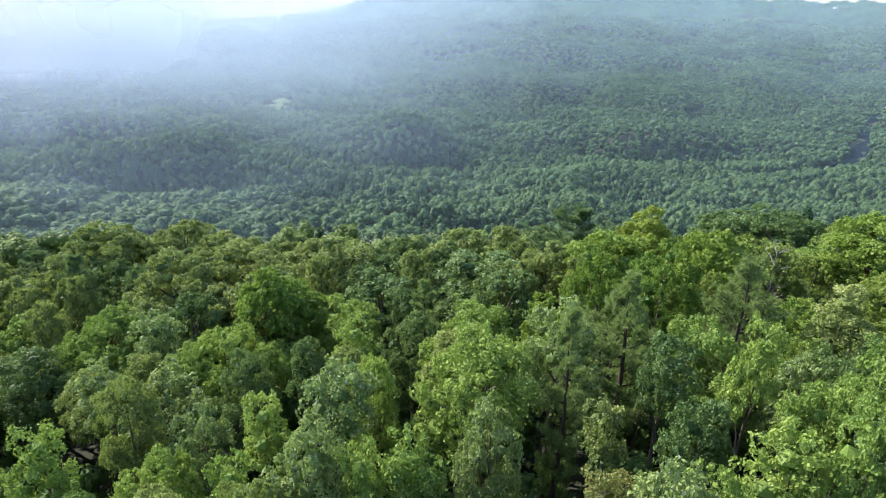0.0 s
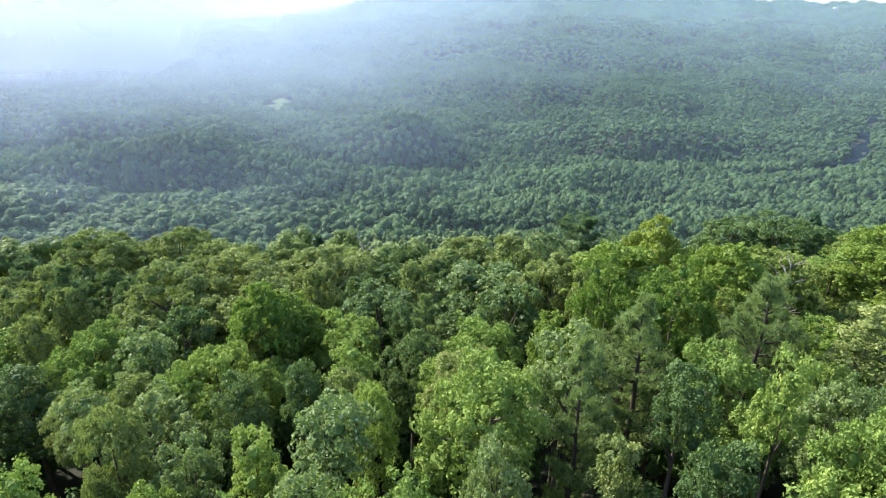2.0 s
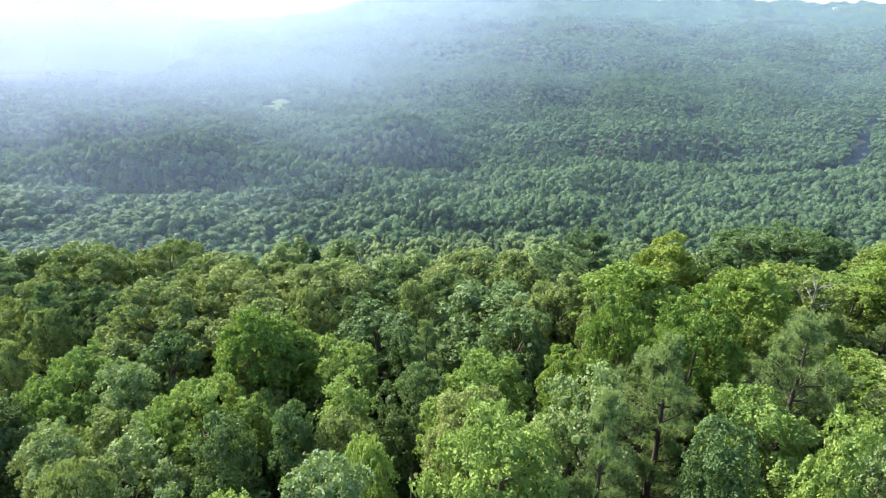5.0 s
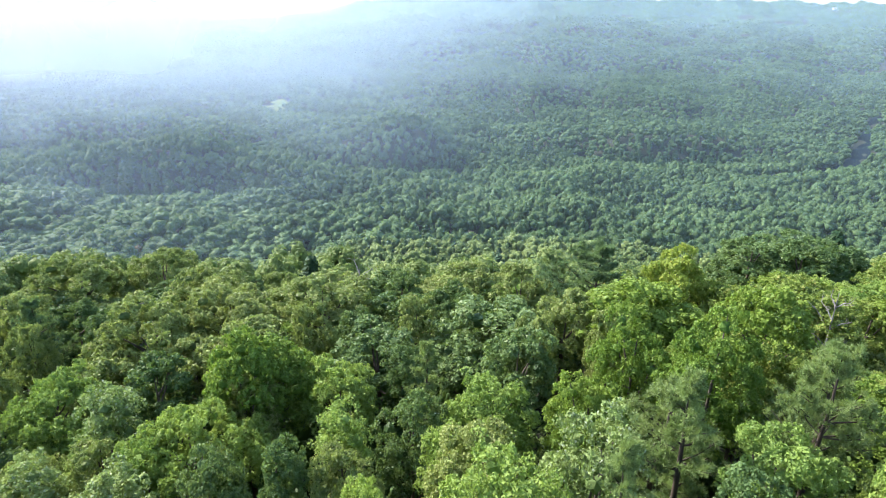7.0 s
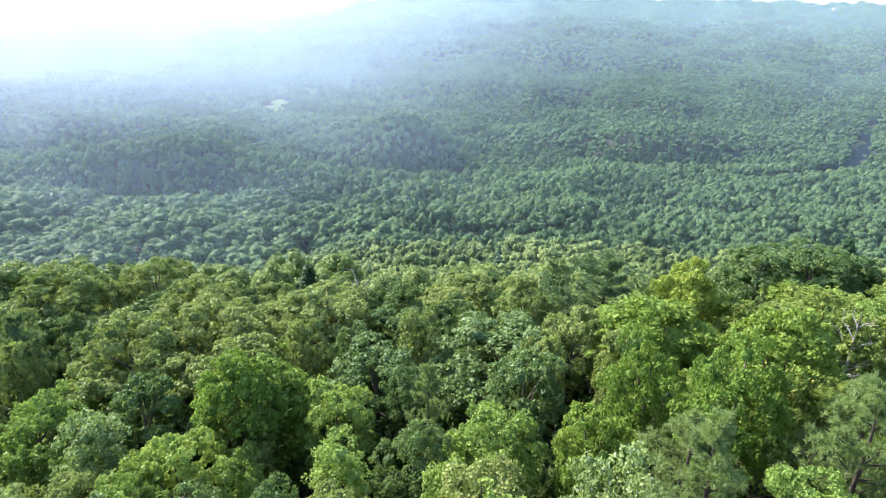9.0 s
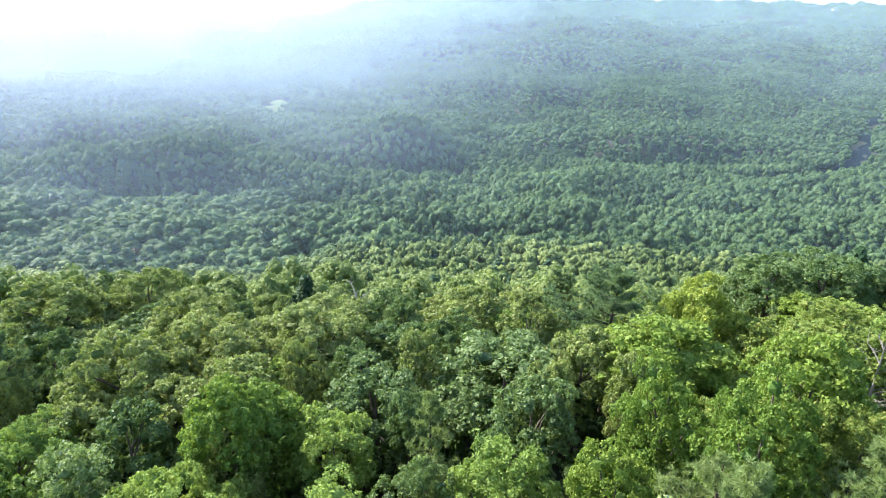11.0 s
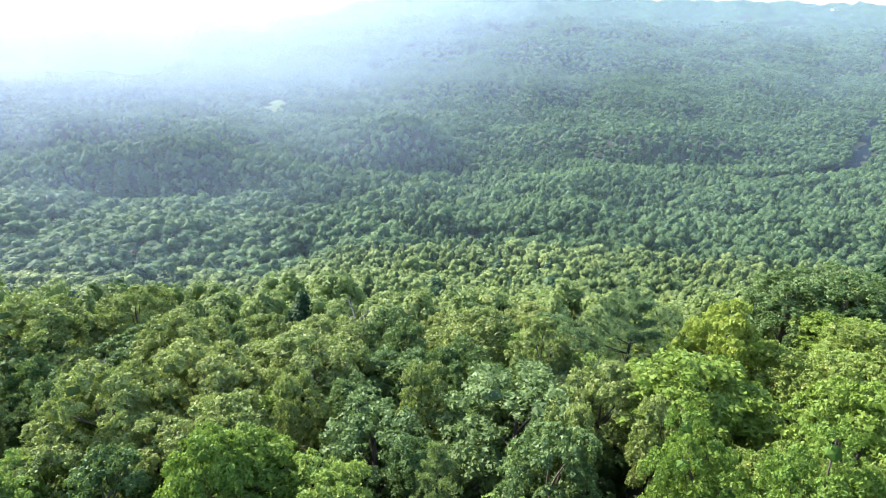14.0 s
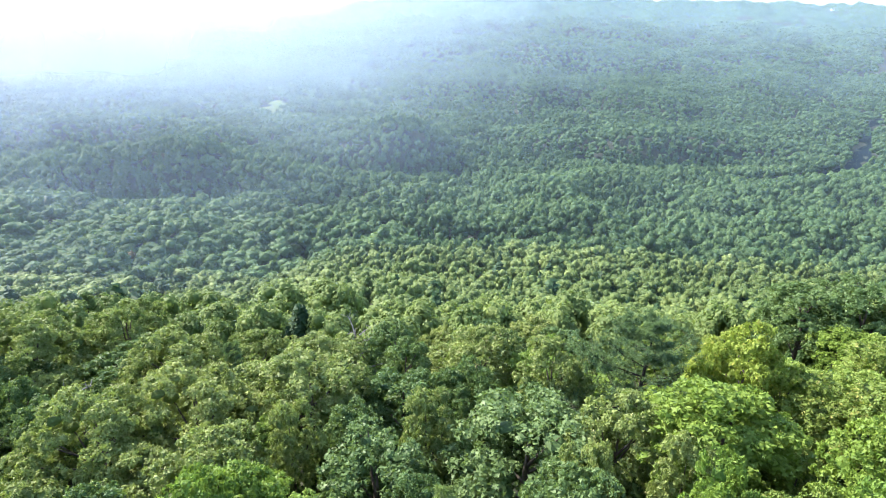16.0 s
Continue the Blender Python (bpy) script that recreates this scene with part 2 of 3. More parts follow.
def broadleaf(kind, seed, wide_half, boughs, sprays, leaves, leaf, low=3.6, hang=0.25, upright=0.0, folded=True):
    """Trunk and limbs, boughs over the crown, leafy sprays over each bough, leaves spread like a star in each spray."""
    r = np.random.RandomState(seed)
    rr = random.Random(seed)
    root = new("tree")
    mid = low + (10 - low) * 0.5
    half = np.array([wide_half - 0.6, wide_half - 0.6, (10 - low) * 0.5 - 0.78])
    swell = unit(r.normal(size=(6, 3)) + np.array([0, 0, 0.3]))
    c = spread(r, boughs, 0.7, -0.55, half, mid, 0.8, 1.1, swell)
    size = r.uniform(0.36, 0.68, len(c)) * (1.1 - 0.2 * (c[:, 2] - low) / (10 - low))
    # trunk and limbs
    lean = (rr.uniform(-0.3, 0.3), rr.uniform(-0.3, 0.3))
    stem = [(lean[0] * q, lean[1] * q, 8.6 * q) for q in (0, 0.12, 0.35, 0.6, 0.8, 1.0)]
    v, q = tube(stem, [0.19, 0.145, 0.12, 0.09, 0.06, 0.02], 7)
    part("trunk", mesh_of("trunk", v, q, material=BARK, smooth_faces=True), root)
    for i in range(0, len(c), 4):
        z0 = max(2.2, c[i][2] - rr.uniform(1.0, 2.2))
        q = z0 / 8.6
        a = Vector((lean[0] * q, lean[1] * q, z0))
        e = Vector(c[i])
        m1 = a.lerp(e, 0.5) + Vector((rr.uniform(-.15, .15), rr.uniform(-.15, .15), -0.2))
        v, q = tube([a, m1, e, e + (e - a).normalized() * size[i] * 0.6], [0.055, 0.04, 0.025, 0.008], 5)
        part("limb", mesh_of("limb", v, q, material=BARK, smooth_faces=True), root)
    # sprays over the boughs, thicker above and outside than below
    k = len(c) * sprays
    bough = np.repeat(np.arange(len(c)), sprays)
    out = unit(c - np.array([0, 0, mid - 0.8]))
    d = unit(unit(r.normal(size=(k, 3))) + out[bough] * 0.45 + np.array([0, 0, 0.4]))
    centre = c[bough] + d * size[bough][:, None] * np.array([1.08, 1.08, 0.8]) * r.uniform(0.72, 1.16, (k, 1))
    if upright:
        centre[:, 2] += upright * r.rand(k) ** 2
    wide = r.uniform(0.11, 0.22, k)
    tone = np.clip(0.5 + r.normal(size=k) * 0.22 + (r.normal(size=len(c)) * 0.13)[bough], 0, 1)
    tilt = r.normal(size=(k, 3)) * 0.3
    # leaves over the round top of each spray
    s = np.repeat(np.arange(k), leaves)
    t = unit(unit(r.normal(size=(len(s), 3))) + d[s] * 0.45 + np.array([0, 0, 0.3]))
    p = centre[s] + t * wide[s][:, None] * r.uniform(0.7, 1.1, (len(s), 1))
    nrm = unit(t + tilt[s] + r.normal(size=t.shape) * 0.25)
    t = r.normal(size=t.shape)
    a = unit(t + r.normal(size=t.shape) * 0.4 + np.array([0, 0, -hang]))
    b = unit(np.cross(nrm, a))
    up = np.cross(a, b)
    ln = leaf * r.uniform(0.7, 1.3, (len(s), 1))
    if folded:
        v = np.stack([p - a * ln, p + (b + up * 0.35) * ln * 0.6, p + a * ln, p - (b - up * 0.35) * ln * 0.6], 1)
    else:
        v = np.stack([p - a * ln * 0.7 + b * ln * 0.68, p - a * ln * 0.7 - b * ln * 0.68, p + a * ln * 1.1], 1)
    n = v.shape[1]
    v = v.reshape(-1, 3)
    # solid hearts in the darkest leaf colour paint the shade inside the boughs
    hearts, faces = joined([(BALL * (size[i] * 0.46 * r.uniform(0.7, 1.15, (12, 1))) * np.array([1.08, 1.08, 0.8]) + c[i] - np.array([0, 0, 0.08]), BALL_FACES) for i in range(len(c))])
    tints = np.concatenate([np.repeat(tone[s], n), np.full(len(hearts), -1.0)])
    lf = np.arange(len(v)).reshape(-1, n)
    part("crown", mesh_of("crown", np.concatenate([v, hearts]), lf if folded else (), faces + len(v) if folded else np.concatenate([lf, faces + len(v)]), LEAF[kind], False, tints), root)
    return root


def pine(kind, seed, girth, tufts=18, blades=46, blade=0.19):
    """A bent trunk, whorls of rising branches, and round bursts of needles along and at the ends of them."""
    r = np.random.RandomState(seed)
    rr = random.Random(seed)
    root = new("tree")
    bend = rr.uniform(-0.35, 0.35)
    stem_at = lambda z: Vector((bend * math.sin(z * 0.3), 0.12 * math.sin(z * 0.8 + seed), z))
    v, q = tube([stem_at(z) for z in (0, 2, 4, 6, 8, 9.6)], [0.19, 0.16, 0.13, 0.095, 0.055, 0.012], 7)
    part("trunk", mesh_of("trunk", v, q, material=PINE_BARK, smooth_faces=True), root)
    tips, ways = [], []
    z = 3.6
    while z < 9.8:
        share = (z - 3.6) / 6.2
        reach = (0.8 + 1.5 * math.sin(math.pi * min(1, share * 0.72 + 0.25))) * (1.0 - 0.72 * share ** 3) * girth
        for _ in range(rr.choice((2, 3, 4))):
            a = rr.uniform(0, 6.283)
            ln = reach * rr.uniform(0.5, 1.12)
            rise = rr.uniform(0.05, 0.35) + 0.4 * share
            s = stem_at(z)
            d = Vector((math.cos(a), math.sin(a), 0))
            line = [s, s + d * ln * 0.5 + Vector((0, 0, rise * ln * 0.3)), s + d * ln + Vector((0, 0, rise * ln))]
            pieces = [tube(line, [0.03, 0.02, 0.007], 4)]
            for k in range(int(tufts * max(1.0, girth ** 2.4))):
                q = rr.uniform(0.2, 1.02)
                b = line[0].lerp(line[1], q * 2) if q < 0.5 else line[1].lerp(line[2], q * 2 - 1)
                side = Vector((-d.y, d.x, 0)) * rr.gauss(0, 0.24) * (0.45 + ln * 0.5) + Vector((0, 0, rr.uniform(-0.03, 0.16)))
                tips.append(b + side)
                ways.append((d * 0.6 + side * 1.4 + Vector((0, 0, 0.6))).normalized())
                if k % 3 == 0:
                    pieces.append(tube([b - d * 0.1, b + side], [0.01, 0.004], 3))
            v, q = joined(pieces)
            part("branch", mesh_of("branch", v, q, material=PINE_BARK, smooth_faces=True), root)
        z += rr.uniform(0.3, 0.55)
    tips, ways = np.array(tips), np.array(ways)
    k = len(tips) * blades
    a = unit(np.repeat(ways, blades, 0) * 0.7 + unit(r.normal(size=(k, 3))))
    base = np.repeat(tips, blades, 0)
    ln = blade * r.uniform(0.6, 1.25, (k, 1))
    b = unit(np.cross(a, r.normal(size=(k, 3)))) * blade * 0.055
    vv = np.stack([base + a * ln * 0.1 - b, base + a * ln * 0.1 + b, base + a * ln], 1).reshape(-1, 3)
    tone = np.repeat(np.clip(0.5 + r.normal(size=len(tips)) * 0.22, 0, 1), blades * 3)
    part("crown", mesh_of("crown", vv, tris=np.arange(3 * k).reshape(-1, 3), material=LEAF[kind], tint=tone), root)
    return root


def dead_tree(seed):
    rr = random.Random(seed)
    root = new("dead_tree")
    pieces = [tube([(0, 0, 0), (0.1, 0, 4), (0.2, 0.1, 7.5), (0.3, 0.1, 10)], [0.17, 0.13, 0.08, 0.015], 7)]
    part("trunk", mesh_of("trunk", *pieces[0], material=DEAD_WOOD, smooth_faces=True), root)
    for i in range(16):
        z = rr.uniform(5.5, 9.6)
        a = rr.uniform(0, 6.283)
        ln = rr.uniform(0.7, 1.7) * (1.3 - (z - 5.5) * 0.16)
        s, d = Vector((0.2 * z / 7.5, 0.05, z)), Vector((math.cos(a), math.sin(a), rr.uniform(0.2, 0.9)))
        e = s + d * ln
        twigs = [tube([s, s + d * ln * 0.5 + Vector((0, 0, 0.1)), e], [0.045, 0.03, 0.008], 5)]
        for _ in range(5):
            q = s.lerp(e, rr.uniform(0.4, 1))
            twigs.append(tube([q, q + Vector((rr.gauss(0, .3), rr.gauss(0, .3), rr.uniform(0.1, 0.5)))], [0.018, 0.005], 4))
        v, q = joined(twigs)
        part("branch", mesh_of("branch", v, q, material=DEAD_WOOD, smooth_faces=True), root)
    return root


# ---- ground: one sheet to the horizon ----
def ring_sheet(name, radii, angles, zf, material, closed, bumps=None, smooth_faces=True, tint=None):
    rad, ang = np.meshgrid(radii, angles, indexing="ij")
    x, y = rad * np.sin(ang), rad * np.cos(ang)
    if bumps is not None:
        x, y = x + bumps[0], y + bumps[1]
    z = zf(x, y) + (bumps[2] if bumps is not None else 0)
    nr, na = rad.shape
    i = np.arange(nr - 1)[:, None]
    j = np.arange(na if closed else na - 1)[None, :]
    j2 = (j + 1) % na
    q = np.stack([i * na + j, i * na + j2, (i + 1) * na + j2, (i + 1) * na + j], -1).reshape(-1, 4)
    v = np.stack([x, y, z], -1).reshape(-1, 3)
    return new(name, mesh_of(name, v, q, material=material, smooth_faces=smooth_faces, tint=tint))


radii = np.concatenate([[0.01], np.linspace(4, 120, 40), np.geomspace(126, 4950, 110)])
angles = np.linspace(0, 2 * math.pi, 240, endpoint=False)
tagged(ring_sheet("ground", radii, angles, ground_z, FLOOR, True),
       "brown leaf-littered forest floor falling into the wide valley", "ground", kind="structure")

# ---- open places in the woods ----
STREAM = [(888, 1230), (823, 1160), (752, 1078), (670, 967), (643, 929), (583, 841), (550, 802), (507, 765), (450, 726), (404, 713), (349, 697), (278, 680)]
STREAM_WIDE = [7, 7, 8, 9, 10, 12, 14, 18, 20, 19, 16, 10]
MEADOW = (-304, 1158, 31, 62)


def stream_gap(x, y):
    """Distance from the stream less half the width of its gap."""
    best = np.full(np.shape(x), 1e9)
    for i in range(len(STREAM) - 1):
        (ax, ay), (bx, by) = STREAM[i], STREAM[i + 1]
        t = np.clip(((x - ax) * (bx - ax) + (y - ay) * (by - ay)) / ((bx - ax) ** 2 + (by - ay) ** 2), 0, 1)
        d = np.hypot(x - ax - t * (bx - ax), y - ay - t * (by - ay)) - (STREAM_WIDE[i] + t * (STREAM_WIDE[i + 1] - STREAM_WIDE[i]))
        best = np.minimum(best, d)
    return best


def in_meadow(x, y):
    return ((x - MEADOW[0]) / MEADOW[2]) ** 2 + ((y - MEADOW[1]) / MEADOW[3]) ** 2 < 1


def water_material():
    m, n, l = node_material("shaded_stream_water")
    p = n.new("ShaderNodeBsdfPrincipled")
    t = n.new("ShaderNodeTexNoise")
    t.inputs["Scale"].default_value = 0.3
    co = n.new("ShaderNodeTexCoord")
    l.new(co.outputs["Object"], t.inputs["Vector"])
    # near-black base: the shadow of the bank trees is painted into the water
    l.new(mix_colour(n, l, t.outputs["Fac"], (0.004, 0.01, 0.017), (0.008, 0.016, 0.026)), p.inputs["Base Color"])
    p.inputs["Roughness"].default_value = 0.8
    p.inputs["Specular IOR Level"].default_value = 0.03
    b = n.new("ShaderNodeBump")
    b.inputs["Strength"].default_value = 0.3
    l.new(t.outputs["Fac"], b.inputs["Height"])
    l.new(b.outputs[0], p.inputs["Normal"])
    o = n.new("ShaderNodeOutputMaterial")
    l.new(p.outputs[0], o.inputs[0])
    return m


def build_stream():
    line = []
    for i in range(len(STREAM) - 1):
        for k in range(8):
            t = k / 8
            line.append([STREAM[i][j] + t * (STREAM[i + 1][j] - STREAM[i][j]) for j in (0, 1)] + [(STREAM_WIDE[i] + t * (STREAM_WIDE[i + 1] - STREAM_WIDE[i])) * 0.95])
    v, q = [], []
    for i, (x, y, w) in enumerate(line):
        x2, y2, _ = line[min(i + 1, len(line) - 1)]
        x0, y0, _ = line[max(i - 1, 0)]
        d = math.hypot(x2 - x0, y2 - y0)
        nx, ny = -(y2 - y0) / d, (x2 - x0) / d
        for s in (-1, -0.4, 0.4, 1):
            px, py = x + nx * w * s, y + ny * w * s
            v.append((px, py, float(ground_z(px, py)) + 0.5))
        if i:
            q += [((i - 1) * 4 + k, (i - 1) * 4 + k + 1, i * 4 + k + 1, i * 4 + k) for k in range(3)]
    tagged(new("stream", mesh_of("stream", v, q, material=water_material(), smooth_faces=True)),
           "narrow stream painted near-black for the tree shade in its gap of the valley woods", "stream", kind="structure")


def build_meadow():
    a = np.linspace(0, 6.283, 48, endpoint=False)
    v, q = [], []
    wob = 1 + 0.12 * np.sin(a * 3 + 1) + 0.08 * np.sin(a * 5)
    for k, s in enumerate((0.02, 0.35, 0.7, 0.98)):
        for i in range(48):
            x, y = MEADOW[0] + MEADOW[2] * s * wob[i] * math.cos(a[i]), MEADOW[1] + MEADOW[3] * s * wob[i] * math.sin(a[i])
            v.append((x, y, float(ground_z(x, y)) + 0.6))
        if k:
            q += [((k - 1) * 48 + i, (k - 1) * 48 + (i + 1) % 48, k * 48 + (i + 1) % 48, k * 48 + i) for i in range(48)]
    tagged(new("meadow", mesh_of("meadow", v, q, material=GRASS, smooth_faces=True)),
           "small sunlit pale green meadow among distant woods", "meadow", kind="structure")


build_stream()
build_meadow()

# ---- the near trees on the ridge ----
FORMS = {  # per kind: boughs, foot of the crown, hang of the leaves, upright shoots, leaf
    "oak": (24, 4.0, 0.2, 0.0, 0.07), "dark": (26, 3.6, 0.2, 0.0, 0.068), "bright": (22, 4.2, 0.2, 0.3, 0.07), "fresh": (24, 4.0, 0.2, 0.1, 0.072),
    "silver": (22, 4.2, 0.15, 0.35, 0.07), "yellow": (24, 4.0, 0.2, 0.2, 0.07), "gold": (24, 4.0, 0.2, 0.3, 0.07), "russet": (18, 4.2, 0.2, 0.3, 0.06)}
WORDS = {
    "oak": "mid-green oak with billowing leaf clusters on a wooded slope",
    "dark": "dark green oak with a dense glossy crown on the slope",
    "bright": "light yellow-green young broadleaf tree with upright leafy shoots",
    "fresh": "vivid mid-green broadleaf tree with a full rounded crown",
    "gold": "golden yellow-green tree standing bright among darker oaks",
    "russet": "thin sapling with reddish-brown and yellow leaves",
    "silver": "grey-green tree with pale silvery leaves catching the light",
    "yellow": "yellowing broadleaf tree with bright leaf sprays",
    "dusky": "blue-green pine with soft needle tufts round a dark trunk",
    "pine": "slender pine with airy tufts of dull green needles"}
MODELS = {}
CROWN = {"small": 1.2, "near": 2.0, "mid": 2.0, "big": 3.2}     # half-widths
for i, (kind, (boughs, low, hang, up, leaf)) in enumerate(FORMS.items()):
    for k in range(3):
        MODELS[kind, "near", k] = broadleaf(kind, 10 * i + k + 1, 2.0, boughs, 24, 26, leaf * 0.84, low, hang, up)
    for k in range(2):
        MODELS[kind, "small", k] = broadleaf(kind, 10 * i + k + 4, 1.2, int(boughs * 0.55), 22, 26, leaf * 0.84, 5.8, hang, up)
    for k in range(2):
        MODELS[kind, "mid", k] = broadleaf(kind, 10 * i + k + 6, 2.0, boughs, 24, 25, leaf * 0.98, low, hang, up, False)
    if kind in ("oak", "dark", "bright", "fresh"):
        for k in range(2):
            MODELS[kind, "big", k] = broadleaf(kind, 10 * i + k + 8, 3.2, boughs * 2, 24, 25, leaf * 0.98, low, hang, up, False)
for kind in ("pine", "dusky"):
    for k in range(3):
        MODELS[kind, "near", k] = pine(kind, 70 + k, 1.0)
    for k in range(2):
        MODELS[kind, "small", k] = pine(kind, 74 + k, 0.6)
        MODELS[kind, "big", k] = pine(kind, 77 + k, 1.55)
for (kind, _, _), ob in MODELS.items():
    tagged(ob, WORDS[kind], "tree", "trees on the ridge")
used = set()
planted = []
dice = random.Random(5)


def plant(x, y, half, kind, extra=0.0):
    """A tree with the crown's half-width, its foot on the ground and its top in the canopy."""
    g = float(ground_z(x, y))
    tall = float(canopy(x, y)) - g + extra
    half = min(max(half, 0.9), 4.0)
    size = "small" if half < 1.45 else "big" if half > 2.75 and (kind, "big", 0) in MODELS else "near" if y < 32 or kind in ("pine", "dusky") else "mid"
    s = half * 1.04 / CROWN[size]
    key = (kind, size, dice.randrange(3 if size == "near" else 2))
    m = Matrix.LocRotScale((x, y, g - 0.05), Euler((0, 0, dice.uniform(0, 6.283))), (s, s * dice.uniform(0.92, 1.08), tall / 10))
    if key in used:
        copy_thing(MODELS[key], m)
    else:
        MODELS[key].matrix_basis = m
        used.add(key)
    planted.append((x, y, half))


BRIGHT = [(-19.0, 34.3, 2.8), (-9.9, 29.4, 2.8), (-11.4, 27.6, 1.1), (-4.6, 33.8, 2.0), (-3.4, 28.1, 1.4), (2.1, 29.2, 2.0), (0.4, 27.0, 1.1), (-12.5, 19.0, 1.2),
          (-5.3, 16.7, 0.9), (-5.1, 19.5, 1.0), (-0.4, 17.1, 1.2), (-1.6, 16.4, 0.7), (9.9, 18.8, 0.7), (10.7, 16.9, 1.0), (11.3, 16.4, 0.9), (8.3, 14.0, 1.2),
          (6.5, 13.5, 0.7), (-8.6, 18.5, 1.5), (9.7, 13.8, 0.8)]
SILVER = [(-14.9, 26.7, 1.3), (-8.6, 21.7, 1.5), (-2.9, 19.8, 1.2), (2.1, 17.8, 1.5), (5.4, 13.3, 0.5), (-3.1, 16.4, 0.7), (-14.3, 30.9, 1.3)]
DARK = [(-21.3, 31.5, 2.4), (-2.7, 46.0, 2.7), (0.9, 44.9, 2.8), (3.2, 38.7, 2.7), (-4.3, 41.4, 1.9), (-1.4, 35.7, 1.2), (-13.8, 34.2, 2.1), (3.9, 33.4, 1.5),
        (8.0, 20.5, 1.0), (7.6, 16.7, 0.8), (-29.8, 51.0, 2.7), (32.9, 58.9, 2.5), (29.2, 60.5, 2.5), (36.4, 61.0, 2.5), (-5.0, 25.2, 0.8)]
OAK = [(-17.0, 50.4, 3.9), (-23.5, 56.9, 3.0), (-12.9, 42.7, 3.2), (-16.5, 40.2, 2.8), (-28.4, 52.8, 3.3), (-17.8, 36.9, 2.2), (-8.6, 32.7, 1.5), (-7.2, 44.8, 2.5),
       (5.0, 35.3, 1.5), (1.9, 50.2, 2.2), (1.5, 25.1, 2.0), (5.5, 18.5, 0.8), (-24.0, 40.4, 1.8),
       (8.8, 35.1, 1.7), (16.2, 24.3, 1.4)]
FRESH = [(-7.9, 35.0, 2.6), (6.0, 28.2, 1.8), (8.5, 31.2, 2.0), (-9.0, 33.0, 1.5)]
GOLD = [(15.4, 46.2, 2.2), (14.7, 43.2, 1.9), (16.4, 42.2, 1.6)]
YELLOW = [(17.5, 41.0, 2.4), (19.3, 38.9, 2.4), (20.7, 37.2, 1.9), (11.6, 31.7, 2.1), (13.2, 30.3, 1.5), (15.4, 30.1, 1.6)]
RUSSET = [(4.8, 14.4, 1.0)]
PINES = [(10.6, 44.6, 4.0), (-13.7, 50.7, 1.9), (-0.3, 33.4, 1.1), (-37.6, 75.0, 2.2), (8.2, 26.4, 2.0), (12.2, 24.6, 1.6), (4.7, 20.4, 0.9), (7.6, 23.8, 1.3), (13.2, 26.0, 2.1),
         (-24.5, 42.0, 1.8), (-35.2, 53.0, 2.6)]
GAPS = [(9.6, 41.6, 1.6), (12.2, 42.0, 1.2), (-19.8, 27.9, 1.1), (1.5, 39.5, 0.8), (4.8, 27.4, 0.5), (10.3, 19.6, 0.5), (3.3, 16.7, 0.5),
        (-4.7, 23.7, 1.1), (-5.3, 27.2, 1.2), (-0.9, 19.8, 0.6), (-15.7, 24.3, 1.2), (-9.5, 21.1, 0.7), (-5.4, 29.0, 0.9), (-1.5, 31.0, 0.6),
        (1.4, 31.2, 0.7), (0.9, 34.7, 0.9), (-0.5, 24.9, 0.7), (-17.5, 25.2, 1.1),
        (2.4, 14.1, 0.7), (3.9, 15.2, 0.9), (6.0, 14.6, 0.8), (7.5, 15.5, 0.9), (6.7, 15.7, 0.8), (-14.2, 22.1, 1.0), (-4.9, 23.1, 0.8)]
for kind, spots in (("bright", BRIGHT), ("silver", SILVER), ("dark", DARK), ("oak", OAK), ("fresh", FRESH), ("gold", GOLD), ("yellow", YELLOW), ("russet", RUSSET)):
    for x, y, half in spots:
        plant(x, y, half, kind, 1.8 if kind == "dark" and x > 28 else 1.1 if half > 3.5 else 0.5 if kind in ("gold", "fresh") else dice.uniform(-0.7, 0.4) - (0.4 if kind == "yellow" else 0))
for x, y, half in PINES:
    plant(x, y, half, "dusky" if half > 3.4 or x < -10 else "pine", 2.2 if half > 3.4 else 1.6 if y > 70 else dice.uniform(0.0, 0.7))

# the rest of the ridge's wood, by chance, no two trunks too near
tries = 0
while len(planted) < 297 and tries < 80000:
    tries += 1
    y = dice.uniform(9, 62)
    x = dice.uniform(-1, 1) * (0.84 * (y - 3) + 4)
    half = dice.uniform(1.5, 2.3) * (1.0 + 0.007 * max(0, y - 20))
    if any((x - a) ** 2 + (y - b) ** 2 < (0.76 * (half + h)) ** 2 for a, b, h in planted):
        continue
    if any((x - a) ** 2 + (y - b) ** 2 < (h + 0.9 * half) ** 2 for a, b, h in GAPS):
        continue
    patch = float(wavy(x, y, 22, 31))
    roll = dice.random() + 0.18 * patch
    if y < 26:
        kind = "bright" if roll < 0.45 else "silver" if roll < 0.6 else "oak" if roll < 0.88 else "dark"
    elif x > 9:
        kind = "yellow" if roll < 0.4 else "fresh" if roll < 0.75 else "bright" if roll < 1.0 else "pine"
    elif x < -7:
        kind = "dark" if roll < 0.08 else "oak" if roll < 0.86 else "bright" if roll < 1.05 else "pine"
    else:
        kind = "dark" if roll < 0.5 else "oak" if roll < 0.78 else "bright" if roll < 1.02 else "pine"
    plant(x, y, half, kind, dice.uniform(-2.2, 0.6) - (0.8 if kind == "pine" else 0) - 1.0 * float(smooth(44, 56, y)) - 1.3 * float(smooth(13, 22, x)))

for key, ob in MODELS.items():
    if key not in used:
        for o in (*ob.children_recursive, ob):
            bpy.data.objects.remove(o)

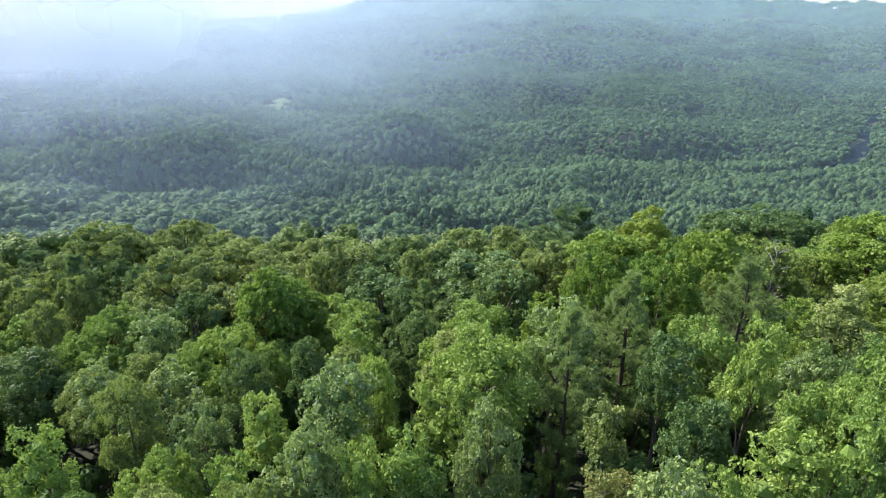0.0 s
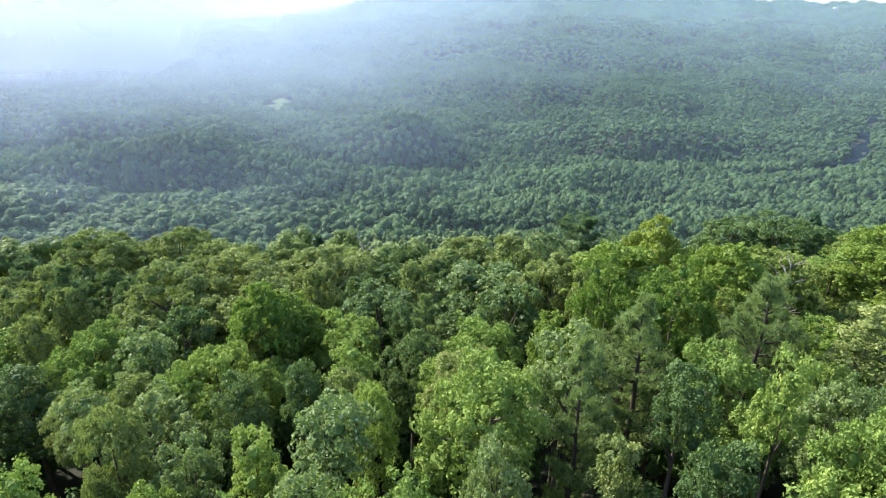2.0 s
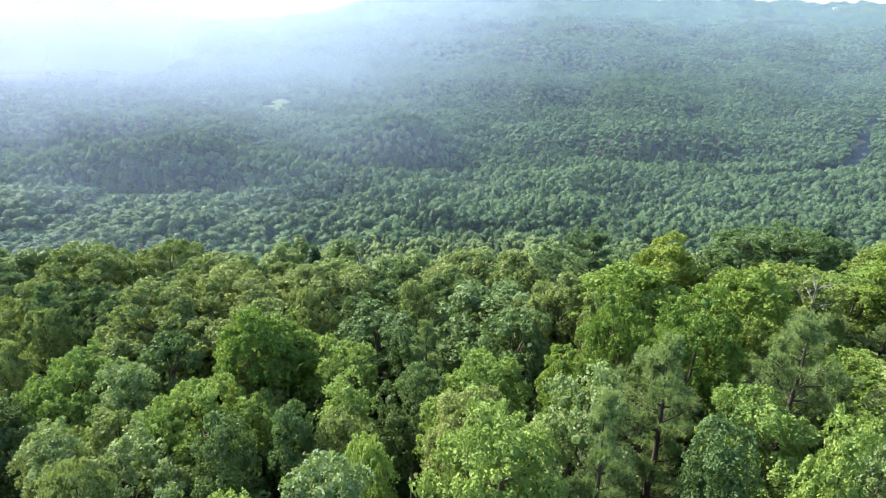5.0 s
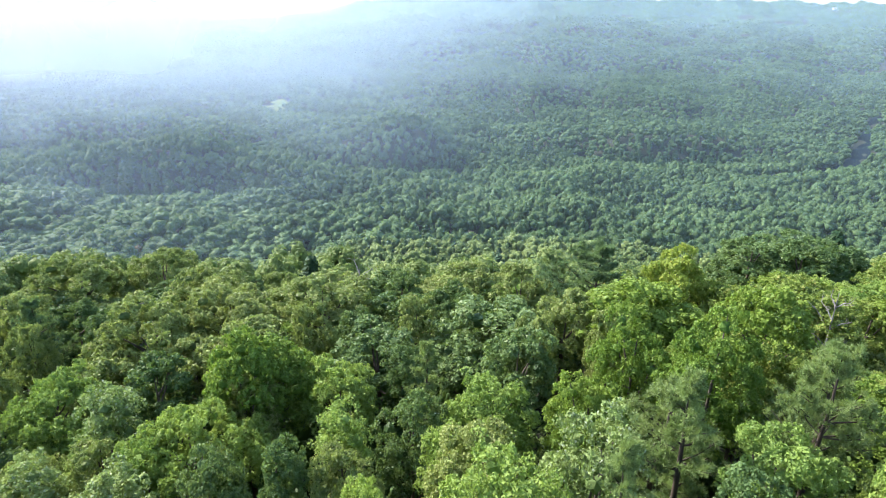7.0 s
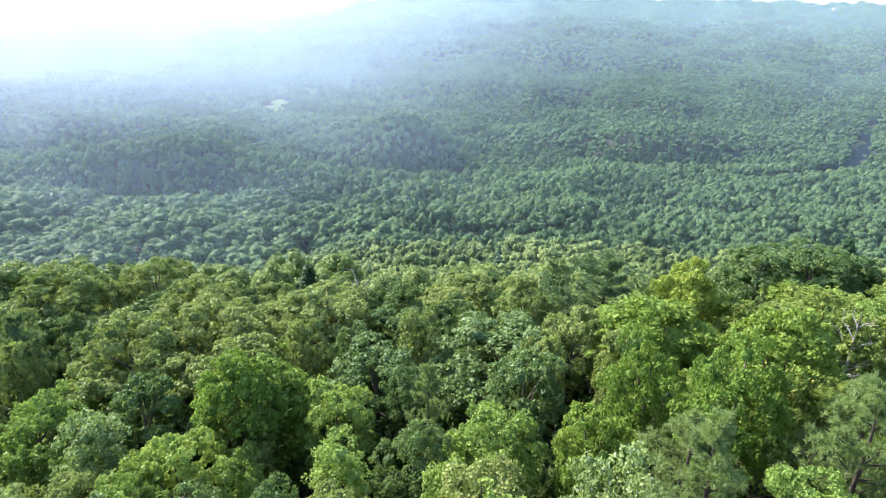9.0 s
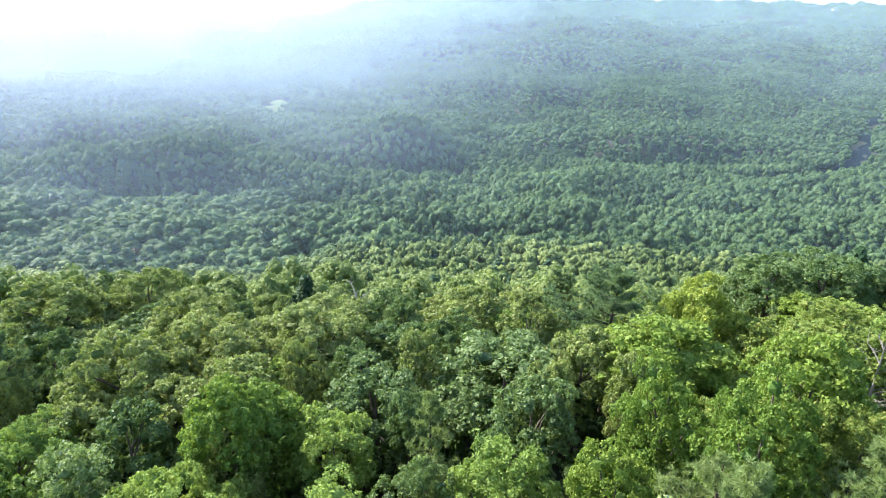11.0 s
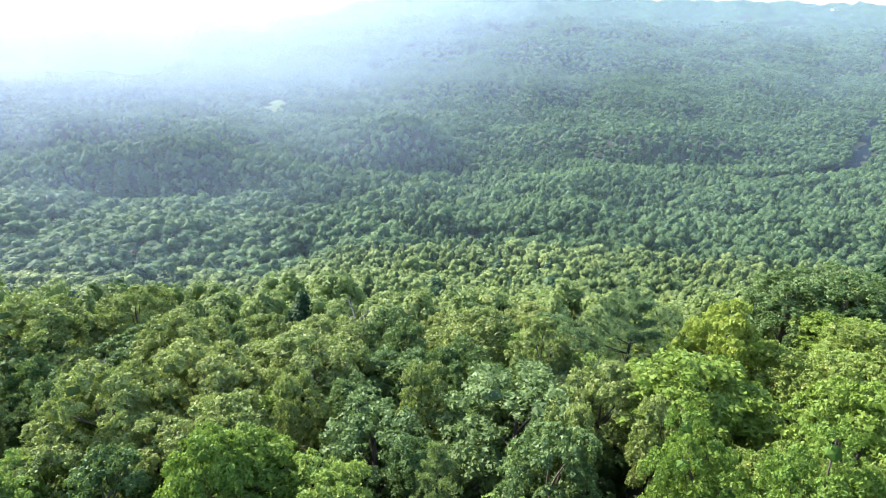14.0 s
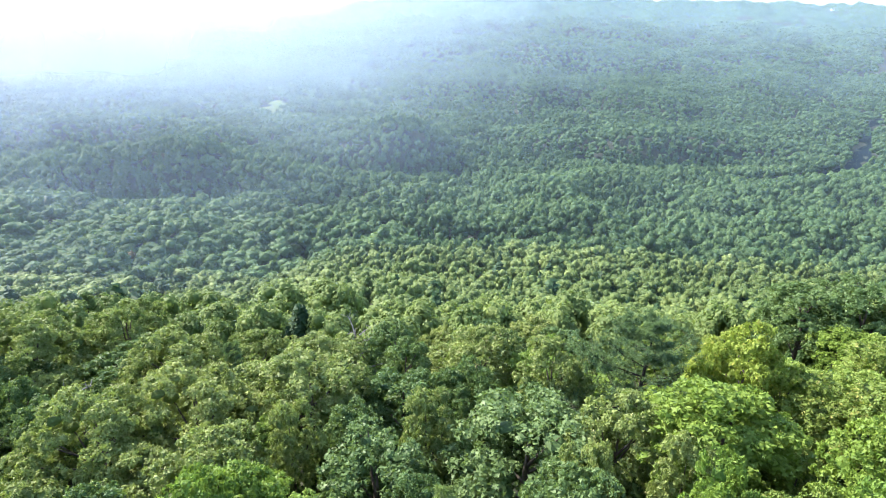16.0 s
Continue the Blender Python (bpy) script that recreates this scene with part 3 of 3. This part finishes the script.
for x, y, s, seed in ((-6.3, 53.6, 1.0, 1), (-19.6, 44.2, 0.8, 2), (20.2, 36.0, 0.6, 3)):
    g = float(ground_z(x, y))
    ob = tagged(dead_tree(seed), "bare bleached dead tree standing among green crowns", "dead tree", "dead trees")
    ob.matrix_basis = Matrix.LocRotScale((x, y, g - 0.05), Euler((0, 0, seed)), (1.2 * s, 1.2 * s, (float(canopy(x, y)) - g + 0.1) / 10))


# ---- the woods below and beyond, tree by tree in joined sheets ----
OCTA = np.array([(1, 0, 0), (-1, 0, 0), (0, 1, 0), (0, -1, 0), (0, 0, 1), (0, 0, -1)], float)
OCTA_FACES = np.array([(0, 2, 4), (2, 1, 4), (1, 3, 4), (3, 0, 4), (2, 0, 5), (1, 2, 5), (3, 1, 5), (0, 3, 5)])


def crown_model(seed, cards, card, puffs, round_puffs=False):
    """A crown of half-width 1 standing on z 0 to 2.2: leafy puffs set close, and loose leaf sprays over them. Vertices and triangles."""
    r = np.random.RandomState(seed)
    d = unit(r.normal(size=(puffs * 4, 3)) + np.array([0, 0, 0.3]))
    d = d[d[:, 2] > -0.5][:puffs]
    c = d * r.uniform(0.5, 0.72, (puffs, 1)) * np.array([1, 1, 1.05]) + np.array([0, 0, 1.15])
    size = r.uniform(0.3, 0.5, puffs) * (14 / max(puffs, 5)) ** 0.33
    pieces = []
    for k in range(puffs):
        spin = np.array(Euler((r.uniform(0, 6), r.uniform(0, 6), 0)).to_matrix())
        solid, faces, grow = (BALL, BALL_FACES, 0.72) if round_puffs else (OCTA, OCTA_FACES, 1.12)
        pieces.append(((solid * r.uniform(0.85, 1.2, (len(solid), 1))) @ spin.T * size[k] * grow + c[k], faces))
    if cards:
        pick = r.randint(0, puffs, cards)
        n = unit(r.normal(size=(cards, 3)) + d[pick] * 0.8 + np.array([0, 0, 0.6]))
        p = c[pick] + n * size[pick][:, None] * r.uniform(0.9, 1.12, (cards, 1))
        nrm = unit(n * 0.9 + np.array([0, 0, 0.25]) + r.normal(size=p.shape) * 0.3)
        pieces.append(leaf_tris(r, p, nrm, card, card * 0.8, 0.2))
    return joined(pieces)


def conifer_model(seed, cards, card=0.34):
    """A pointed pine crown of half-width 1, z 0 to 2.2: a narrow ragged body and sprays in tiers."""
    r = np.random.RandomState(seed)
    v = [(0, 0, 2.2)] + [(0.5 * math.cos(a) * r.uniform(0.8, 1.2), 0.5 * math.sin(a) * r.uniform(0.8, 1.2), 0.25) for a in np.arange(6) * 1.047]
    t = [(0, 1 + k, 1 + (k + 1) % 6) for k in range(6)]
    q = r.rand(cards) ** 0.8
    a = r.uniform(0, 6.283, cards)
    rad = (0.12 + 0.85 * q) * r.uniform(0.5, 1.05, cards)
    p = np.stack([np.cos(a) * rad, np.sin(a) * rad, 2.15 - 1.8 * q], 1)
    n = unit(np.stack([np.cos(a) * 0.5, np.sin(a) * 0.5, np.ones(cards)], 1) + r.normal(size=(cards, 3)) * 0.4)
    return joined([(np.array(v), np.array(t)), leaf_tris(r, p, n, card, card * 0.6, 0.1)])


def woods(name, label, models, x, y, half, tall, seed, material, lift=0.0):
    r = np.random.RandomState(seed)
    vs, qs, ts, k = [], [], [], 0
    which = r.randint(0, len(models), len(x))
    turn = r.uniform(0, 6.283, len(x))
    top = canopy(x, y) + r.normal(size=len(x)) * (0.21 - 0.09 * smooth(300, 600, y)) * tall + lift + 0.5 * (half - half.mean())
    tone = np.clip(0.5 + 0.26 * wavy(x, y, 55, seed) + 0.44 * wavy(x, y, 170, seed + 7) + r.normal(size=len(x)) * 0.16, 0, 1)
    for m, (mv, mq) in enumerate(models):
        s = np.nonzero(which == m)[0]
        if not len(s):
            continue
        c, d = np.cos(turn[s])[:, None], np.sin(turn[s])[:, None]
        hx, hz = half[s][:, None], (tall[s] / 2.2)[:, None]
        vx = (mv[:, 0] * c - mv[:, 1] * d) * hx + x[s][:, None]
        vy = (mv[:, 0] * d + mv[:, 1] * c) * hx + y[s][:, None]
        vz = (mv[:, 2] - 2.2) * hz + top[s][:, None]
        vs.append(np.stack([vx, vy, vz], -1).reshape(-1, 3))
        qs.append((mq[None] + (np.arange(len(s)) * len(mv))[:, None, None]).reshape(-1, 3) + k)
        ts.append(np.repeat(tone[s], len(mv)))
        k += len(s) * len(mv)
    ob = new(name, mesh_of(name, np.concatenate(vs), tris=np.concatenate(qs), material=material, smooth_faces=True, tint=np.concatenate(ts)))
    return tagged(ob, label, "woods", kind="stuff")


# dark stands laid on shaded hill fronts and hollows; their tone paints that shade
SHADE_STANDS = [(-25, 715, 70, 36), (-205, 570, 85, 30), (-290, 585, 60, 30), (310, 815, 80, 30), (230, 800, 50, 24), (25, 412, 20, 12), (-92, 400, 14, 14),
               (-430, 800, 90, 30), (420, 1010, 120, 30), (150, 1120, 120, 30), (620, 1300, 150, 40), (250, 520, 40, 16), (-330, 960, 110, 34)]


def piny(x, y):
    """Chance that a tree is a pine: high in the stands that paint shade, some elsewhere."""
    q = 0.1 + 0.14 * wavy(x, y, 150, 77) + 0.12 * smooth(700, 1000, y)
    for sx, sy, wx, wy in SHADE_STANDS:
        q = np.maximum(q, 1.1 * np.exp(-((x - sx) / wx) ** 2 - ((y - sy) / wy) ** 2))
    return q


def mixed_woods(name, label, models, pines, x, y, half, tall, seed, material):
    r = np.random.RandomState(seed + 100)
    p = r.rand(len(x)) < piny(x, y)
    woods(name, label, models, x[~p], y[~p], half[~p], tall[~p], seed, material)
    woods("pine_stands", "dark pines scattered among broadleaf woods, and in stands standing in for hillside shade", pines, x[p], y[p], half[p] * 1.1, tall[p] * 1.12, seed + 50, FAR_PINE)


def scatter(seed, y0, y1, step, jitter=0.62, spread=0.8, margin=14):
    r = np.random.RandomState(seed)
    w = spread * y1 + margin
    gx, gy = np.meshgrid(np.arange(-w, w, step), np.arange(y0, y1, step * 0.9))
    x = (gx + (np.arange(gx.shape[0]) % 2)[:, None] * step / 2 + r.uniform(-jitter, jitter, gx.shape) * step).ravel()
    y = (gy + r.uniform(-jitter, jitter, gx.shape) * step).ravel()
    ok = (np.abs(x) < spread * y + margin) & ((stream_gap(x, y) > 0) | (r.rand(len(x)) < 0.02)) & ~in_meadow(x, y)
    return x[ok], y[ok], r


edge_models = [crown_model(190 + k, 1000, 0.068, 20, True) for k in range(5)]
slope_models = [crown_model(200 + k, 120, 0.12, 13) for k in range(5)]
slope_foot = [crown_model(230 + k, 130, 0.13, 12) for k in range(5)]
valley_models = [crown_model(220 + k, 60, 0.16, 7) for k in range(6)]
far_models = [crown_model(240 + k, 8, 0.26, 3) for k in range(6)]
pine_models = [conifer_model(300 + k, 110) for k in range(4)]
edge_pines = [conifer_model(320 + k, 900, 0.11) for k in range(3)]
far_pines = [conifer_model(310 + k, 22) for k in range(4)]
r = np.random.RandomState(21)
shrub_models = [crown_model(260 + k, 240, 0.11, 8, True) for k in range(4)]
x, y = r.uniform(-58, 58, 2000), r.uniform(4, 70, 2000)
ok = np.abs(x) < 0.76 * y + 8
x, y = x[ok], y[ok]
woods("undergrowth", "leafy saplings and shrubs under the ridge trees", shrub_models, x, y, r.uniform(0.7, 1.5, len(x)), r.uniform(1.6, 3.4, len(x)), 40, LEAF_LOW, -r.uniform(5.2, 8.5, len(x)))
x, y, r = scatter(22, -20, 64, 4.8, 0.42, 0.0, 75)
ok = (np.abs(x) > 0.84 * (y - 3) + 5.5) | (y < 8)
woods("ridge_woods", "green broadleaf wood along the ridge", shrub_models, x[ok], y[ok], r.uniform(2.0, 3.0, ok.sum()), r.uniform(5, 7, ok.sum()), 46, SLOPE_LEAF)
x, y, r = scatter(10, 63, 100, 4.4, 0.62, 0.86)
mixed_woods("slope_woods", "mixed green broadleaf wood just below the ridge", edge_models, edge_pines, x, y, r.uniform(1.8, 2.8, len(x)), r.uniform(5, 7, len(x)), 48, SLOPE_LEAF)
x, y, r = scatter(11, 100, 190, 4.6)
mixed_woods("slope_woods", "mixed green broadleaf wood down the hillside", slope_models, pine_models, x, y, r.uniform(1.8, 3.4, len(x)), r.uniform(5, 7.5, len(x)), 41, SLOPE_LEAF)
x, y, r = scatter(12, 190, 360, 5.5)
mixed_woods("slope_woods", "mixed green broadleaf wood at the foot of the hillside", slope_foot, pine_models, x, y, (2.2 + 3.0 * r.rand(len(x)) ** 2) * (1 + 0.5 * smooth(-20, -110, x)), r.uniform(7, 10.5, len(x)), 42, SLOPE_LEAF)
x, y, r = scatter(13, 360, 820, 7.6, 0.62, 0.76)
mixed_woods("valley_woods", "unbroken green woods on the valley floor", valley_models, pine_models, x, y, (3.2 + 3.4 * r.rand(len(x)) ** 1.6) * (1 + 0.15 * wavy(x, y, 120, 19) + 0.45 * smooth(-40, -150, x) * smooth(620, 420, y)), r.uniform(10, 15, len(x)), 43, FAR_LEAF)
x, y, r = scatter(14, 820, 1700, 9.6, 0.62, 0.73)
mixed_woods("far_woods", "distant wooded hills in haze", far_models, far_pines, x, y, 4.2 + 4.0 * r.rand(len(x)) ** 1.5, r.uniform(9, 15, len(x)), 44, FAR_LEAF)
r = np.random.RandomState(15)
x, y = np.array([-190.0, -203, -186]), np.array([404.0, 392, 412])
woods("rusty_trees", "a few rust-brown trees in the green valley woods", valley_models, x, y, np.array([4.0, 3.6, 3.2]), np.array([10.0, 9, 9]) , 45, FAR_RUST)
x, y, r = scatter(16, 1700, 2700, 17.0, 0.42, 0.68)
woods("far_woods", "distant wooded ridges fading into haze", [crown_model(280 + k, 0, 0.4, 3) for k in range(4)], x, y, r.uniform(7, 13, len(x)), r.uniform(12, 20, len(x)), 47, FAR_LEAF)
radii = np.geomspace(2640, 4930, 130)
angles = np.linspace(radians(-42), radians(42), 320)
shape = (130, 320)
bumps = [r.uniform(-5, 5, shape), r.uniform(-8, 8, shape), r.uniform(-22, 3, shape)]
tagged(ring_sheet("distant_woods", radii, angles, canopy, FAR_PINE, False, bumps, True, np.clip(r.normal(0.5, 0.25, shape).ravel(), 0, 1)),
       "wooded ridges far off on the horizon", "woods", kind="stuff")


# ---- a white house on the far ridge ----
def house(x, y):
    z = float(canopy(x, y)) - 2
    root = tagged(new("house"), "small white house among trees on the far ridge", "house")
    white = rough("white_boards", (0.75, 0.75, 0.73), (0.82, 0.82, 0.8), 1.0, 0.6, 0.1)
    slate = rough("grey_roof", (0.2, 0.2, 0.21), (0.3, 0.3, 0.31), 1.0, 0.7, 0.2)
    glass = rough("window_glass", (0.03, 0.035, 0.04), (0.05, 0.055, 0.06), 1.0, 0.15, 0.0)

    def box(name, a, b, mat):
        v = [(px, py, pz) for px in (a[0], b[0]) for py in (a[1], b[1]) for pz in (a[2], b[2])]
        q = [(0, 1, 3, 2), (4, 6, 7, 5), (0, 4, 5, 1), (2, 3, 7, 6), (0, 2, 6, 4), (1, 5, 7, 3)]
        return part(name, mesh_of(name, v, q, material=mat), root)
    box("wall", (-7, -5, -4), (7, 5, 7), white)
    v = [(-7.6, -5.6, 7), (7.6, -5.6, 7), (7.6, 5.6, 7), (-7.6, 5.6, 7), (-7.6, 0, 10.5), (7.6, 0, 10.5)]
    part("roof", mesh_of("roof", v, [(0, 1, 5, 4), (2, 3, 4, 5), (3, 2, 1, 0)], [(0, 4, 3), (1, 2, 5)], material=slate), root)
    for k in (-4.2, 0, 4.2):
        box("window", (k - 0.8, -5.06, 1.5), (k + 0.8, -4.98, 4.2), glass)
    root.location = (x, y, z)


house(2021, 3397)


# ---- haze over the valley, painted onto see-through sheets, lit by sun and sky alone ----
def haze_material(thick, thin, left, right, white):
    m, n, l = node_material("painted_haze")
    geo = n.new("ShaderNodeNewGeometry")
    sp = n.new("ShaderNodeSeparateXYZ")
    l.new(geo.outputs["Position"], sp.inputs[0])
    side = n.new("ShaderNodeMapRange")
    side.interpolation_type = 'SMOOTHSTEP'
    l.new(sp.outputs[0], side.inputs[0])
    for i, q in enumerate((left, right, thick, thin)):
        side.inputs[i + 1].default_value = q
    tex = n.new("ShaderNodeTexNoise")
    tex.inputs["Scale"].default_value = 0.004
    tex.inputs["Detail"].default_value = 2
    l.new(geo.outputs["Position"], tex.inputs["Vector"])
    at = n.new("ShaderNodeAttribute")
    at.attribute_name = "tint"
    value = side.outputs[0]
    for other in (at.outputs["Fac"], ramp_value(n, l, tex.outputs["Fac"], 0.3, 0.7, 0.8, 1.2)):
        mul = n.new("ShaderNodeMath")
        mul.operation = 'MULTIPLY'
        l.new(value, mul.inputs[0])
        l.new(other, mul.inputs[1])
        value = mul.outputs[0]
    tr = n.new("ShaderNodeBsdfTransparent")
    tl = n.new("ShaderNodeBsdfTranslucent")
    # tint painted across the sheet: whiter haze towards the sun, bluer away from it
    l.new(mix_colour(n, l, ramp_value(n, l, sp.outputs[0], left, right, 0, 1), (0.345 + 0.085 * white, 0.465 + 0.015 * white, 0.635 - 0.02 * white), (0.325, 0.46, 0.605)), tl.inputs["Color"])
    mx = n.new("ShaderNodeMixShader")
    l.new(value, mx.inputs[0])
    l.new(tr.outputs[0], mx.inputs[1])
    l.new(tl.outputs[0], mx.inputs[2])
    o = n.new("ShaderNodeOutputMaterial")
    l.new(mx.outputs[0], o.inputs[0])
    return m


# distance, density on the sunny side (raised to paint the sun's glow) and on the other side, height over which the
# sheet thins out towards the ground
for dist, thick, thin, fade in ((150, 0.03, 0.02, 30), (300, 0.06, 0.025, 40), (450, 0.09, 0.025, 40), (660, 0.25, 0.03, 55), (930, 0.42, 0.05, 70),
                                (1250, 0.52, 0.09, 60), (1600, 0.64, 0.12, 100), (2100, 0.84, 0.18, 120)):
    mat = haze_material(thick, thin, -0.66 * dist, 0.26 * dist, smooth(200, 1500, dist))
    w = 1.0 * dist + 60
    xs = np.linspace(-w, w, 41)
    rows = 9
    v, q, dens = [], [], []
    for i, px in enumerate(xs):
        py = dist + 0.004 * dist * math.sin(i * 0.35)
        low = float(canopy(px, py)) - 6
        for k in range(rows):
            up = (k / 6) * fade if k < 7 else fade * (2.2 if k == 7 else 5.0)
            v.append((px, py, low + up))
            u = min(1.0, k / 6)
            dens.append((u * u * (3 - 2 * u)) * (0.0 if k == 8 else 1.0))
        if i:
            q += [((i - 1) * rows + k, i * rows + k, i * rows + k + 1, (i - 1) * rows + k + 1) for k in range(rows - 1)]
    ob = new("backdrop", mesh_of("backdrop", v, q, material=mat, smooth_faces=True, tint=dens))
    tagged(ob, "thin see-through sheet with painted haze, hung across the valley", "haze", kind="structure")
